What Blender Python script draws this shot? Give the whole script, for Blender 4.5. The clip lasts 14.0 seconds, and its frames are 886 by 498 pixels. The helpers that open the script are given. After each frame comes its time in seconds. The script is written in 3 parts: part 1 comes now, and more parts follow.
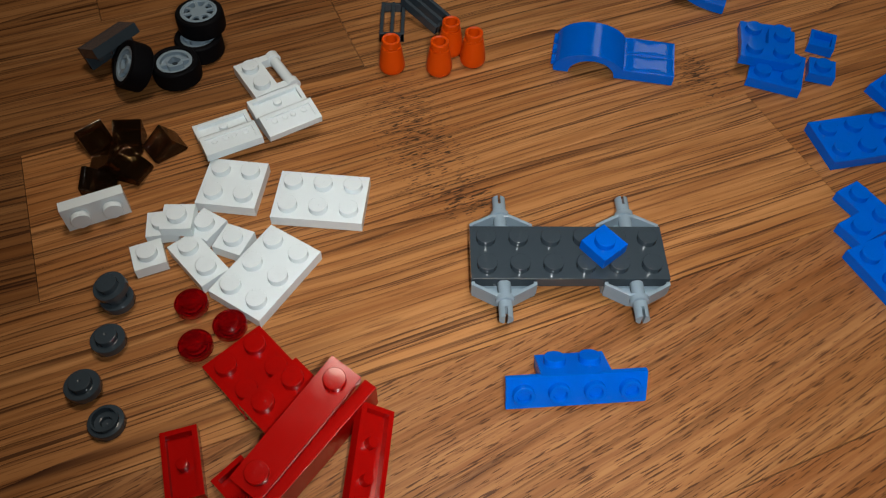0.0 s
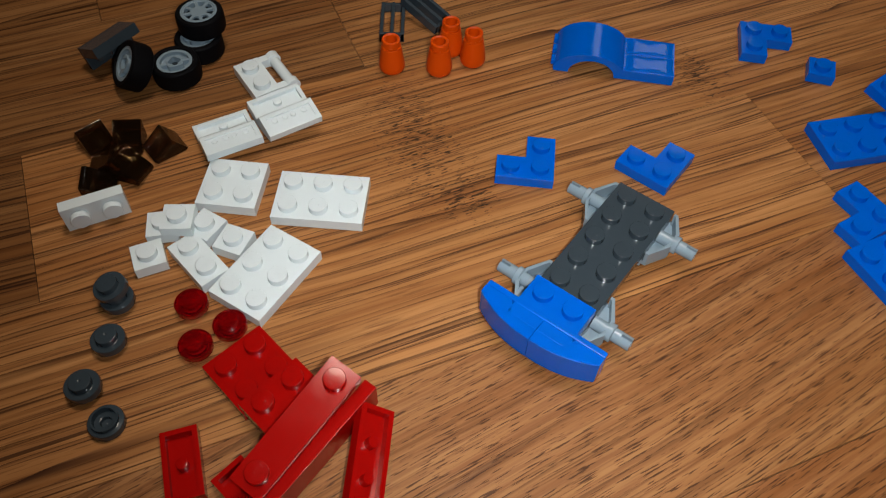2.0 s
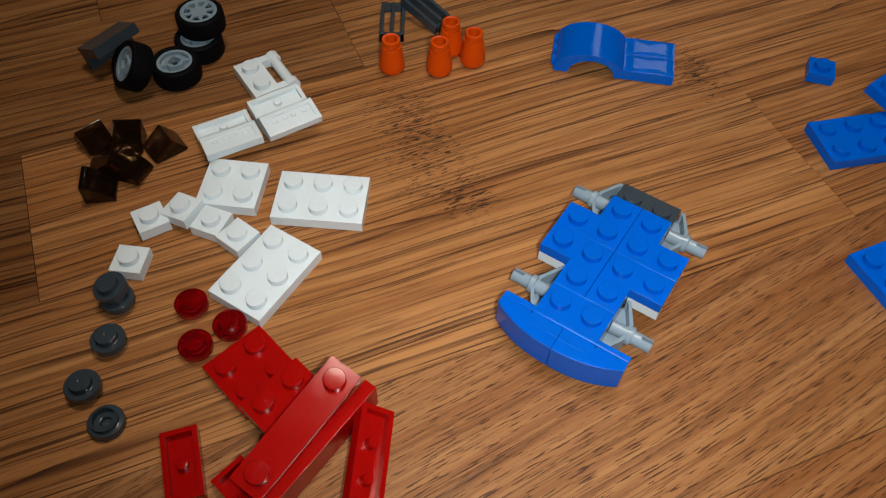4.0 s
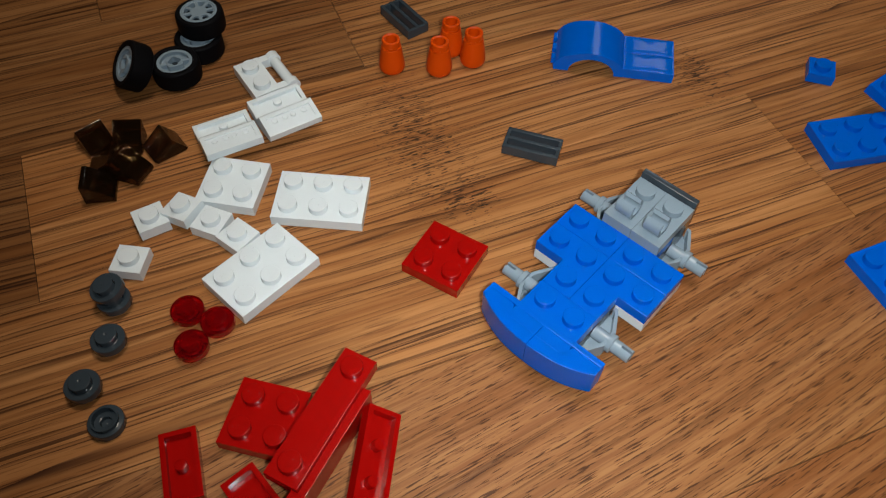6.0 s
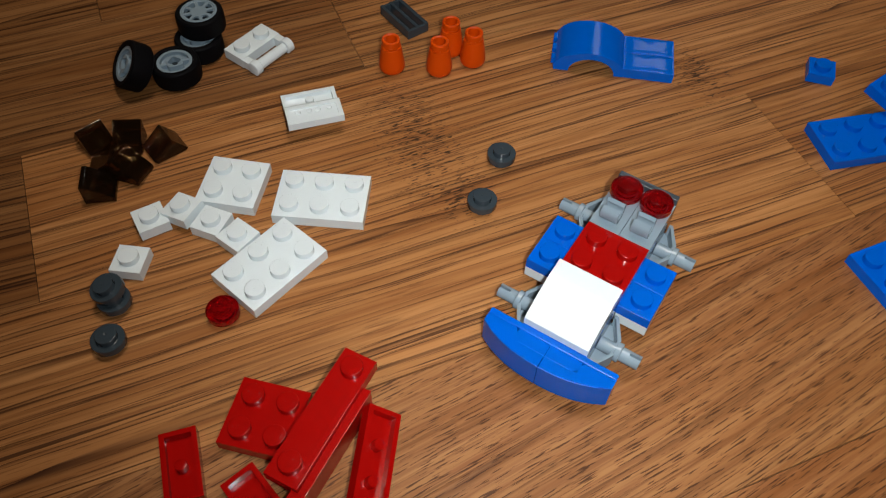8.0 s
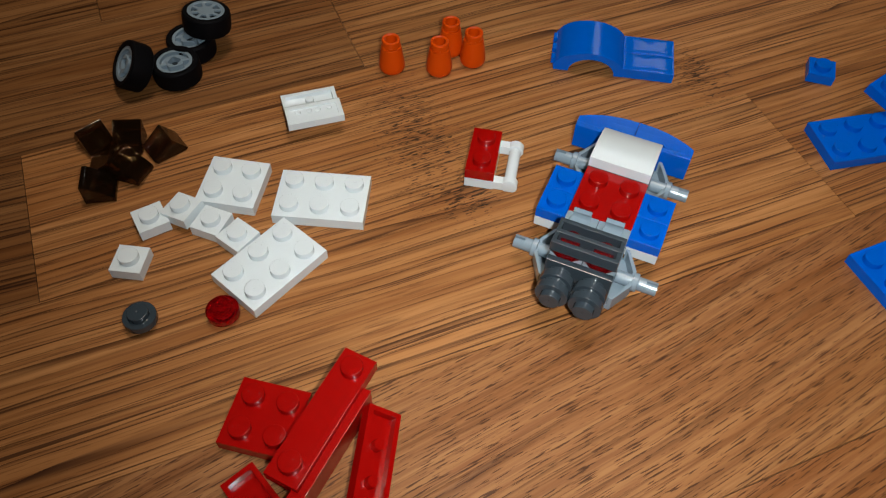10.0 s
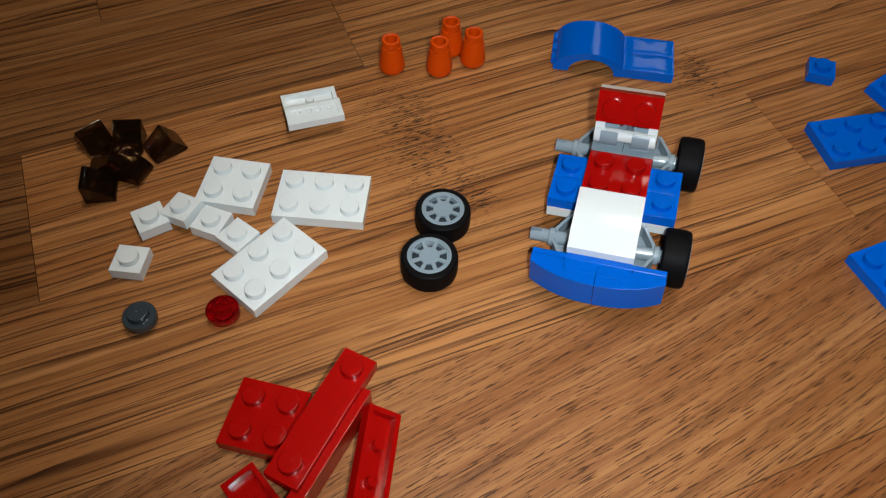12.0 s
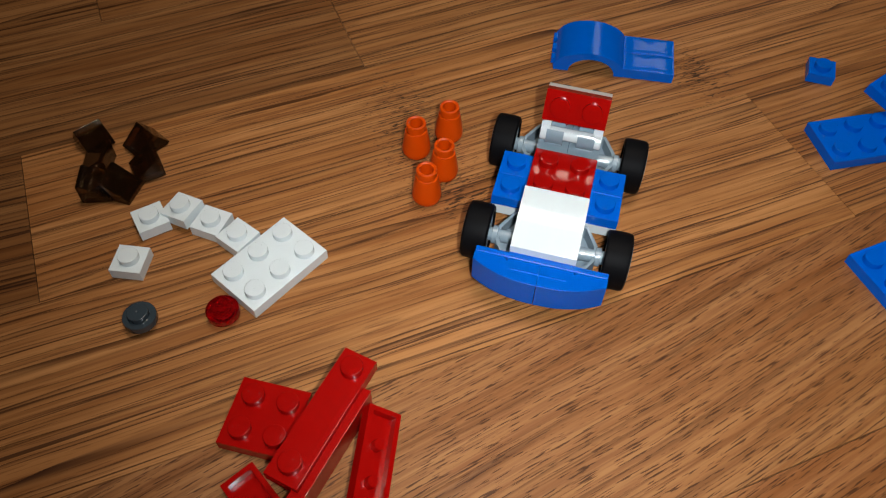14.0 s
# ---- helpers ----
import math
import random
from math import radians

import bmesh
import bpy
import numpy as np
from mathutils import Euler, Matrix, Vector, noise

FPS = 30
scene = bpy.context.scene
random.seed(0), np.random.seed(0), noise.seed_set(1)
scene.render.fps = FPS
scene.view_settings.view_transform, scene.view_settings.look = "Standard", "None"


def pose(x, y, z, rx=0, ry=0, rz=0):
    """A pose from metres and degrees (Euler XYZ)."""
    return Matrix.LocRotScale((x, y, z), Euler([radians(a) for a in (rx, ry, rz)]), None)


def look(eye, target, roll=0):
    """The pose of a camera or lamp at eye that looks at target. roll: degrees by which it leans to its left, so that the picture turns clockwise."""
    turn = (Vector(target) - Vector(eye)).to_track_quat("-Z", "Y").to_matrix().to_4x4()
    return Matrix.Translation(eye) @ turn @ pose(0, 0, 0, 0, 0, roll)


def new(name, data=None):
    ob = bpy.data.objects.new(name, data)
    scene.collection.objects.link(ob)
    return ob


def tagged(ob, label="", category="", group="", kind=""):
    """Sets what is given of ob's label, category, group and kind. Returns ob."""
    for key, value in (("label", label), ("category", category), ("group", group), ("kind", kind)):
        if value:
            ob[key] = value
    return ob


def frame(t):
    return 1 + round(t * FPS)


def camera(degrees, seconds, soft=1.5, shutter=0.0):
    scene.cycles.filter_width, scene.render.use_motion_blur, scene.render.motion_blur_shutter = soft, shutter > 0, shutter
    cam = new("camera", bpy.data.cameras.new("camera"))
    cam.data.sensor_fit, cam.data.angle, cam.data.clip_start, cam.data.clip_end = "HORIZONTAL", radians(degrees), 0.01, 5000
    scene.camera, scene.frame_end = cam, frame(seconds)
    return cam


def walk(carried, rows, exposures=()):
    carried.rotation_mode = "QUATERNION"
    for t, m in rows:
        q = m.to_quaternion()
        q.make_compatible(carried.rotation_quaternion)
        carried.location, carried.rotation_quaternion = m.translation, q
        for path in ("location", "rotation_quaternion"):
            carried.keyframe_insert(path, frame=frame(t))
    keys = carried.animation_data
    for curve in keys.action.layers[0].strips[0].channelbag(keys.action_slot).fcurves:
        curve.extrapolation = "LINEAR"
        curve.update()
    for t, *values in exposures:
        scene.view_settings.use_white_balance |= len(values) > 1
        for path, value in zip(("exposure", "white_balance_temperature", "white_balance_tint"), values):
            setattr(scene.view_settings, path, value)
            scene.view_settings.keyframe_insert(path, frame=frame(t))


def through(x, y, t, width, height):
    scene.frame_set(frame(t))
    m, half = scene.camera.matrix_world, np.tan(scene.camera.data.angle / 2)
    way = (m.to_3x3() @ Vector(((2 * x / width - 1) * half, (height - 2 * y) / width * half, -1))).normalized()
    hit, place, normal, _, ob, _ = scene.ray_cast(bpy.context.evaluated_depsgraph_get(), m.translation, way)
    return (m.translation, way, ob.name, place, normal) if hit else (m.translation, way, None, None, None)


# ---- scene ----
cam = camera(58.3, 14.0, soft=1.25)
EYE = pose(0, 0, 0.16446, 90 - 53.83, 0, 0) @ pose(0, 0, 0, 0, 0, 1.737)
walk(cam, [(0.0, EYE), (14.0, EYE)], exposures=[(0.0, 0.0), (14.0, 0.0)])

# ---- light ----
world = bpy.data.worlds.new("world")
scene.world = world
world.use_nodes = True
world.node_tree.nodes["Background"].inputs["Color"].default_value = (0.5, 0.42, 0.34, 1)
world.node_tree.nodes["Background"].inputs["Strength"].default_value = 0.12


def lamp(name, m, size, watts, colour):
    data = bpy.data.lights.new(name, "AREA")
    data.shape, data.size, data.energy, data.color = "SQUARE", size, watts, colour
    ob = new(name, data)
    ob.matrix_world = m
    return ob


# a small lensed light close beside the lens: its beam fades towards the rim
beam = bpy.data.lights.new("phone_light", "SPOT")
beam.energy, beam.color, beam.shadow_soft_size, beam.spot_size, beam.spot_blend = 1.56, (0.94, 0.985, 1.0), 0.0035, radians(91), 1.0
PHONE = (EYE @ pose(0.015, 0.0, 0.0)).translation
new("phone_light", beam).matrix_world = look(PHONE, (0.046, 0.144, 0.0))
# the room's ceiling lamp
lamp("ceiling_lamp", look((0.2, 0.62, 2.35), (0.06, 0.13, 0)), 0.5, 20.0, (1.0, 0.87, 0.72))
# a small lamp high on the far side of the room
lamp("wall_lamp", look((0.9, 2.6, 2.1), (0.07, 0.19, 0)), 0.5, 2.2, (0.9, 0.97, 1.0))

MM = 0.001


def at(x, y, z=0.0, rx=0, ry=0, rz=0):
    """A pose from millimetres and degrees."""
    return pose(x * MM, y * MM, z * MM, rx, ry, rz)


# ---- materials ----
def nodes_of(name):
    mat = bpy.data.materials.new(name)
    mat.use_nodes = True
    nt = mat.node_tree
    return mat, nt, nt.nodes["Principled BSDF"]


def add(nt, kind, **inputs):
    n = nt.nodes.new(kind)
    for k, v in inputs.items():
        n.inputs[k.replace("_", " ")].default_value = v
    return n


def plastic(name, colour, rough=0.1, wear=0.05, gloss=0.5):
    """Moulded ABS: a glossy body with faint waviness, handling smears and tiny tone shifts."""
    mat, nt, bsdf = nodes_of(name)
    co = nt.nodes.new("ShaderNodeTexCoord")
    smear = add(nt, "ShaderNodeTexNoise", Scale=220.0, Detail=4.0)
    fine = add(nt, "ShaderNodeTexNoise", Scale=900.0, Detail=2.0)
    nt.links.new(co.outputs["Object"], smear.inputs["Vector"])
    nt.links.new(co.outputs["Object"], fine.inputs["Vector"])
    ramp = nt.nodes.new("ShaderNodeMapRange")
    ramp.inputs["From Min"].default_value, ramp.inputs["From Max"].default_value = 0.35, 0.7
    ramp.inputs["To Min"].default_value, ramp.inputs["To Max"].default_value = rough, rough + 0.03
    nt.links.new(smear.outputs["Fac"], ramp.inputs["Value"])
    nt.links.new(ramp.outputs["Result"], bsdf.inputs["Roughness"])
    mix = nt.nodes.new("ShaderNodeMix")
    mix.data_type = "RGBA"
    dark = tuple(c * (1 - wear * 2) for c in colour)
    mix.inputs["A"].default_value, mix.inputs["B"].default_value = (*dark, 1), (*colour, 1)
    nt.links.new(smear.outputs["Fac"], mix.inputs["Factor"])
    nt.links.new(mix.outputs["Result"], bsdf.inputs["Base Color"])
    bump = add(nt, "ShaderNodeBump", Strength=0.02, Distance=0.0001)
    nt.links.new(fine.outputs["Fac"], bump.inputs["Height"])
    nt.links.new(bump.outputs["Normal"], bsdf.inputs["Normal"])
    bsdf.inputs["IOR"].default_value = 1.53
    bsdf.inputs["Specular IOR Level"].default_value = gloss
    return mat


def clear_plastic(name, colour, rough=0.05, through=1.0):
    mat, nt, bsdf = nodes_of(name)
    bsdf.inputs["Base Color"].default_value = (*colour, 1)
    bsdf.inputs["Transmission Weight"].default_value = through
    bsdf.inputs["IOR"].default_value = 1.5
    noise_ = add(nt, "ShaderNodeTexNoise", Scale=300.0, Detail=3.0)
    ramp = nt.nodes.new("ShaderNodeMapRange")
    ramp.inputs["To Min"].default_value, ramp.inputs["To Max"].default_value = rough, rough + 0.1
    nt.links.new(noise_.outputs["Fac"], ramp.inputs["Value"])
    nt.links.new(ramp.outputs["Result"], bsdf.inputs["Roughness"])
    return mat


BLUE = plastic("blue_plastic", (0.0, 0.112, 0.60), gloss=0.17)
WHITE = plastic("white_plastic", (0.76, 0.825, 0.84), 0.1, 0.02, 0.45)
RED = plastic("red_plastic", (0.36, 0.003, 0.002), gloss=0.45)
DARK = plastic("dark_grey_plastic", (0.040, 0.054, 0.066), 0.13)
GREY = plastic("light_grey_plastic", (0.25, 0.325, 0.38), 0.12, 0.05, 0.45)
ORANGE = plastic("orange_plastic", (0.70, 0.068, 0.001), 0.3, 0.05, 0.2)
RUBBER = plastic("black_rubber", (0.004, 0.004, 0.005), 0.55, 0.15, 0.07)
CLEAR_RED = clear_plastic("clear_red_plastic", (0.85, 0.006, 0.012), 0.05, 0.9)
SMOKE = clear_plastic("smoky_brown_plastic", (0.17, 0.09, 0.04), 0.04, 0.97)
GRAIN = 23.5  # degrees from x
SCUFFS = ((0.056, 0.150, 0.017, 0.034), (0.060, 0.124, 0.012, 0.014), (0.146, 0.145, 0.012, 0.018))  # along and across the grain: middle, reach


def wood(name, coarse, shade=1.0):
    """Oiled oak print: long grain, open dark pores, slow tone changes; the grain follows the strips."""
    mat, nt, bsdf = nodes_of(name)
    L = nt.links.new
    co = nt.nodes.new("ShaderNodeTexCoord")
    info = nt.nodes.new("ShaderNodeObjectInfo")
    off = nt.nodes.new("ShaderNodeVectorMath")
    off.operation = "SCALE"
    off.inputs[0].default_value = (7.3, 3.1, 5.7)
    L(info.outputs["Random"], off.inputs["Scale"])
    shift = nt.nodes.new("ShaderNodeVectorMath")
    L(co.outputs["Object"], shift.inputs[0])
    L(off.outputs["Vector"], shift.inputs[1])
    if coarse:  # these strips are cut askew to the grain
        askew = nt.nodes.new("ShaderNodeMapping")
        askew.inputs["Rotation"].default_value = (0, 0, radians(-9))
        L(co.outputs["Object"], askew.inputs["Vector"])
        L(askew.outputs["Vector"], shift.inputs[0])
    # a slow wander bends the grain
    bend = add(nt, "ShaderNodeTexNoise", Scale=7.0, Detail=2.0)
    L(shift.outputs["Vector"], bend.inputs["Vector"])
    bendv = nt.nodes.new("ShaderNodeVectorMath")
    bendv.operation = "MULTIPLY_ADD"
    bendv.inputs[1].default_value = (0.0, 0.008, 0.0)
    L(bend.outputs["Color"], bendv.inputs[0])
    L(shift.outputs["Vector"], bendv.inputs[2])

    def streak(along, across, detail=4.0, rough=0.6):
        mp = nt.nodes.new("ShaderNodeMapping")
        mp.inputs["Scale"].default_value = (along, across, 1)
        L(bendv.outputs["Vector"], mp.inputs["Vector"])
        n = add(nt, "ShaderNodeTexNoise", Scale=1.0, Detail=detail, Roughness=rough)
        L(mp.outputs["Vector"], n.inputs["Vector"])
        return n.outputs["Fac"]

    def between(value, lo, hi, a=0.0, b=1.0):
        r = nt.nodes.new("ShaderNodeMapRange")
        r.inputs["From Min"].default_value, r.inputs["From Max"].default_value = lo, hi
        r.inputs["To Min"].default_value, r.inputs["To Max"].default_value = a, b
        L(value, r.inputs["Value"])
        return r.outputs["Result"]

    def blend(a, b, fac, kind="MIX"):
        m = nt.nodes.new("ShaderNodeMix")
        m.data_type, m.blend_type = "RGBA", kind
        for key, v in (("A", a), ("B", b)):
            if isinstance(v, tuple):
                m.inputs[key].default_value = (*v, 1)
            else:
                L(v, m.inputs[key])
        if isinstance(fac, float):
            m.inputs["Factor"].default_value = fac
        else:
            L(fac, m.inputs["Factor"])
        return m.outputs["Result"]

    # growth rings: a slow darkening that ends in a sharp late-wood line
    axes = nt.nodes.new("ShaderNodeSeparateXYZ")
    L(bendv.outputs["Vector"], axes.inputs[0])

    def calc(kind, a, b=None, c=None):
        m = nt.nodes.new("ShaderNodeMath")
        m.operation = kind
        for k, v in enumerate((a, b, c)):
            if isinstance(v, (int, float)):
                m.inputs[k].default_value = v
            elif v is not None:
                L(v, m.inputs[k])
        return m.outputs["Value"]

    wander = calc("MULTIPLY", streak(3.0, 36, 3.0, 0.55), 5.6)
    ring = calc("FRACT", calc("MULTIPLY_ADD", axes.outputs["Y"], 300.0 if not coarse else 420.0, wander))
    edge = calc("MAXIMUM", calc("POWER", ring, 13.0), calc("MULTIPLY", between(streak(13, 1500, 2.0, 0.5), 0.585, 0.62), 0.85))
    second = calc("FRACT", calc("MULTIPLY_ADD", axes.outputs["Y"], 140.0, calc("MULTIPLY", streak(2.2, 45, 3.0, 0.5), 5.0)))
    edge = calc("MAXIMUM", edge, calc("POWER", second, 12.0))
    tail = calc("POWER", ring, 2.0)
    strength = between(streak(9 if not coarse else 22, 300, 2.0, 0.5), 0.32 if not coarse else 0.42, 0.46 if not coarse else 0.54)
    line = calc("MULTIPLY", edge, strength)
    bands = between(streak(7, 120), 0.36, 0.64)
    fibres = between(streak(35, 1000, 3.0), 0.3, 0.7)
    if coarse:
        pores = between(streak(150, 2500, 2.0, 0.5), 0.575, 0.625)
    else:
        pores = calc("MULTIPLY", between(streak(70, 1500, 2.0, 0.5), 0.61, 0.66), 0.4)
    slow = between(streak(5, 14, 2.0), 0.35, 0.65)
    c = blend((0.345, 0.128, 0.033), (0.545, 0.245, 0.084), bands) if not coarse else blend((0.315, 0.112, 0.030), (0.48, 0.212, 0.080), bands)
    c = blend(c, (0.60, 0.29, 0.105), between(slow, 0.0, 1.0, 0.0, 0.4))
    c = blend(c, (0.215, 0.066, 0.013), between(streak(18, 480, 3.0), 0.46, 0.64, 0.0, 0.5 if coarse else 0.44))
    c = blend(c, (0.165, 0.048, 0.009), between(streak(24, 900, 3.0, 0.6), 0.50, 0.62, 0.0, 0.4 if coarse else 0.4))
    c = blend(c, (0.223, 0.067, 0.014), calc("MULTIPLY", tail, 0.08 if coarse else 0.14))
    c = blend(c, (0.045, 0.012, 0.002), calc("MULTIPLY", line, 0.5 if coarse else 1.0))
    c = blend(c, (0.062, 0.018, 0.004), calc("MULTIPLY", pores, 0.85))
    # black specks worn into the finish in two patches
    flat = nt.nodes.new("ShaderNodeSeparateXYZ")
    L(co.outputs["Object"], flat.inputs[0])
    worn = None
    for u, v, lu, lv in SCUFFS:
        du = calc("DIVIDE", calc("SUBTRACT", flat.outputs["X"], u), lu)
        dv = calc("DIVIDE", calc("SUBTRACT", flat.outputs["Y"], v), lv)
        near = calc("SUBTRACT", 1.0, calc("SQRT", calc("ADD", calc("MULTIPLY", du, du), calc("MULTIPLY", dv, dv))))
        near = calc("MAXIMUM", near, 0.0)
        worn = near if worn is None else calc("MAXIMUM", worn, near)
    chips = calc("ADD", streak(300, 2200, 3.0, 0.6), calc("MULTIPLY", worn, 0.16))
    chips = calc("MULTIPLY", between(chips, 0.655, 0.69), between(worn, 0.0, 0.12))
    c = blend(c, (0.017, 0.008, 0.004), calc("MULTIPLY", chips, 0.9))
    # each strip has its own tone
    tone = nt.nodes.new("ShaderNodeHueSaturation")
    L(c, tone.inputs["Color"])
    L(between(info.outputs["Random"], 0, 1, 0.80 * shade, 0.98 * shade), tone.inputs["Value"])
    L(tone.outputs["Color"], bsdf.inputs["Base Color"])
    L(between(fibres, 0, 1, 0.34, 0.5), bsdf.inputs["Roughness"])
    dips = calc("ADD", calc("ADD", pores, line), chips)
    h = calc("MULTIPLY_ADD", dips, -1.4, fibres)
    bump = add(nt, "ShaderNodeBump", Strength=0.25, Distance=0.0001)
    L(h, bump.inputs["Height"])
    L(bump.outputs["Normal"], bsdf.inputs["Normal"])
    bsdf.inputs["Specular IOR Level"].default_value = 0.2
    return mat


OAK = wood("oak_flooring", False)
OAK_COARSE = wood("oak_flooring_coarse", True)
OAK_DARK = wood("oak_flooring_dark", False, 0.7)
PAINT = plastic("wall_paint", (0.13, 0.11, 0.09), 0.6, 0.03)

# ---- mesh helpers (millimetres) ----
made_meshes = {}


def finish(name, bm, mat, angle=40):
    """A mesh in metres whose corner normals lean to the larger faces, so flat faces stay flat."""
    bmesh.ops.recalc_face_normals(bm, faces=bm.faces)
    for v in bm.verts:
        v.co *= MM
    limit = math.cos(radians(angle))
    bm.normal_update()
    normals = []
    for f in bm.faces:
        f.smooth = True
        for corner in f.loops:
            total = Vector((0, 0, 0))
            for g in corner.vert.link_faces:
                if g is f or g.normal.dot(f.normal) > limit:
                    total += g.normal * g.calc_area()
            normals.append(total.normalized() if total.length > 0 else f.normal.copy())
    me = bpy.data.meshes.new(name)
    bm.to_mesh(me)
    bm.free()
    me.materials.append(mat)
    me.normals_split_custom_set(normals)
    return me


def part(name, me, parent, m=None, label=""):
    """Links a mesh as one object under a thing or part."""
    ob = new(name, me)
    ob.parent = parent
    if m is not None:
        ob.matrix_local = m
    if label:
        ob["label"] = label
    return ob


def thing(name, label, category, group="", m=None):
    ob = new(name)
    ob.empty_display_size = 0.004
    if m is not None:
        ob.matrix_world = m
    return tagged(ob, label, category, group)


def bevel(bm, width, segments=2, edges=None):
    bmesh.ops.bevel(bm, geom=list(edges or bm.edges), offset=width, segments=segments, affect="EDGES", profile=0.6, clamp_overlap=True)


def prism(points, z0, z1, axis="z"):
    """A polygon swept between z0 and z1. axis y: the polygon lies in x and z."""
    bm = bmesh.new()
    lift = (lambda p, h: (p[0], p[1], h)) if axis == "z" else (lambda p, h: (p[0], h, p[1]))
    low = [bm.verts.new(lift(p, z0)) for p in points]
    high = [bm.verts.new(lift(p, z1)) for p in points]
    bm.faces.new(low[::-1])
    bm.faces.new(high)
    n = len(points)
    for i in range(n):
        bm.faces.new((low[i], low[(i + 1) % n], high[(i + 1) % n], high[i]))
    bmesh.ops.recalc_face_normals(bm, faces=bm.faces)
    return bm


def box(x0, x1, y0, y1, z0, z1, edge=0.07):
    bm = prism([(x0, y0), (x1, y0), (x1, y1), (x0, y1)], z0, z1)
    if edge:
        bevel(bm, edge)
    return bm


def join(*bms):
    out = bmesh.new()
    for b in bms:
        me = bpy.data.meshes.new("tmp")
        b.to_mesh(me)
        b.free()
        out.from_mesh(me)
        bpy.data.meshes.remove(me)
    return out


def moved(bm, m):
    bmesh.ops.transform(bm, matrix=m, verts=bm.verts)
    return bm


def lathe(profile, steps=32, closed=False):
    """Turns a profile of (radius, z) about z."""
    bm = bmesh.new()
    rings = []
    for r, h in profile:
        if r < 1e-6:
            rings.append([bm.verts.new((0, 0, h))])
        else:
            rings.append([bm.verts.new((r * math.cos(2 * math.pi * i / steps), r * math.sin(2 * math.pi * i / steps), h)) for i in range(steps)])
    pairs = list(zip(rings, rings[1:])) + ([(rings[-1], rings[0])] if closed else [])
    for a, b in pairs:
        for i in range(steps):
            j = (i + 1) % steps
            if len(a) == 1 and len(b) == 1:
                continue
            if len(a) == 1:
                bm.faces.new((a[0], b[i], b[j]))
            elif len(b) == 1:
                bm.faces.new((a[i], a[j], b[0]))
            else:
                bm.faces.new((a[i], a[j], b[j], b[i]))
    return bm


def hollow(bm, wall=1.55, depth=2.1):
    """Opens the underside of a moulded body."""
    low = [f for f in bm.faces if f.normal.z < -0.99 and f.calc_area() > 12]
    for f in low:
        bmesh.ops.inset_individual(bm, faces=[f], thickness=wall)
        up = bmesh.ops.extrude_discrete_faces(bm, faces=[f])["faces"]
        bmesh.ops.translate(bm, vec=(0, 0, depth), verts=up[0].verts)
    return bm


def shared(key, make):
    if key not in made_meshes:
        made_meshes[key] = make()
    return made_meshes[key]


def stud_mesh(mat):
    def make():
        bm = lathe([(2.53, 0.0), (2.475, 0.02), (2.45, 0.08), (2.45, 1.5), (2.42, 1.61), (2.35, 1.68), (2.26, 1.70), (0, 1.70)], 40)
        # worn raised strokes across the top
        marks = [moved(box(-0.17, 0.17, -0.5, 0.5, 0, 0.05, 0.02), Matrix.Translation((x, 0, 1.67)) @ Matrix.Rotation(radians(a), 4, "Z")) for x, a in ((-1.35, -12), (-0.45, -12), (0.45, 8), (1.35, -12))]
        return finish("stud", join(bm, *marks), mat, 50)
    return shared(("stud", mat.name), make)


def tube_mesh(mat, r):
    def make():
        if r < 2:  # a solid post with a rounded tip
            return finish("post", lathe([(0, 0.1), (r * 0.75, 0.1), (r * 0.95, 0.2), (r, 0.4), (r, 2.2), (0, 2.2)], 20), mat, 40)
        prof = [(r, 0.2), (r, 2.6), (r * 0.7, 2.6), (r * 0.7, 0.2), (r * 0.75, 0.1), (r * 0.95, 0.1)]
        return finish("tube", lathe(prof, 24, True), mat, 40)
    return shared(("tube", mat.name, r), make)


# ---- building pieces ----
def plate(name, nx, ny, mat, label, group="", studs=None, solid=False):
    """A plate of nx by ny studs, its underside's middle at the origin."""
    ob = thing(name, label, "toy plate", group)
    x, y = nx * 4 - 0.05, ny * 4 - 0.05

    def make():
        return finish("body", box(-x, x, -y, y, 0, 3.2) if solid else hollow(box(-x, x, -y, y, 0, 3.2)), mat)
    part("body", shared(("plate", nx, ny, mat.name, solid), make), ob)
    for i in range(nx):
        for j in range(ny):
            if studs is None or (i, j) in studs:
                part("stud", stud_mesh(mat), ob, at(i * 8 - nx * 4 + 4, j * 8 - ny * 4 + 4, 3.2))
    if solid:
        return ob
    if min(nx, ny) == 1:
        for i in range(max(nx, ny) - 1):
            c = (i + 1) * 8 - max(nx, ny) * 4
            part("underside_post", tube_mesh(mat, 1.3), ob, at(c if nx > 1 else 0, c if ny > 1 else 0))
    else:
        for i in range(nx - 1):
            for j in range(ny - 1):
                part("underside_tube", tube_mesh(mat, 3.2), ob, at((i + 1) * 8 - nx * 4, (j + 1) * 8 - ny * 4))
    return ob


def corner_plate(label, mat=BLUE):
    ob = thing("corner_plate", label, "toy plate", "blue corner plates")
    p = [(-3.95, -3.95), (11.95, -3.95), (11.95, 3.95), (3.95, 3.95), (3.95, 11.95), (-3.95, 11.95)]

    def make():
        bm = prism(p, 0, 3.2)
        bevel(bm, 0.12)
        return finish("body", hollow(bm), mat)
    part("body", shared("corner", make), ob)
    for x, y in ((0, 0), (8, 0), (0, 8)):
        part("stud", stud_mesh(mat), ob, at(x, y, 3.2))
    return ob


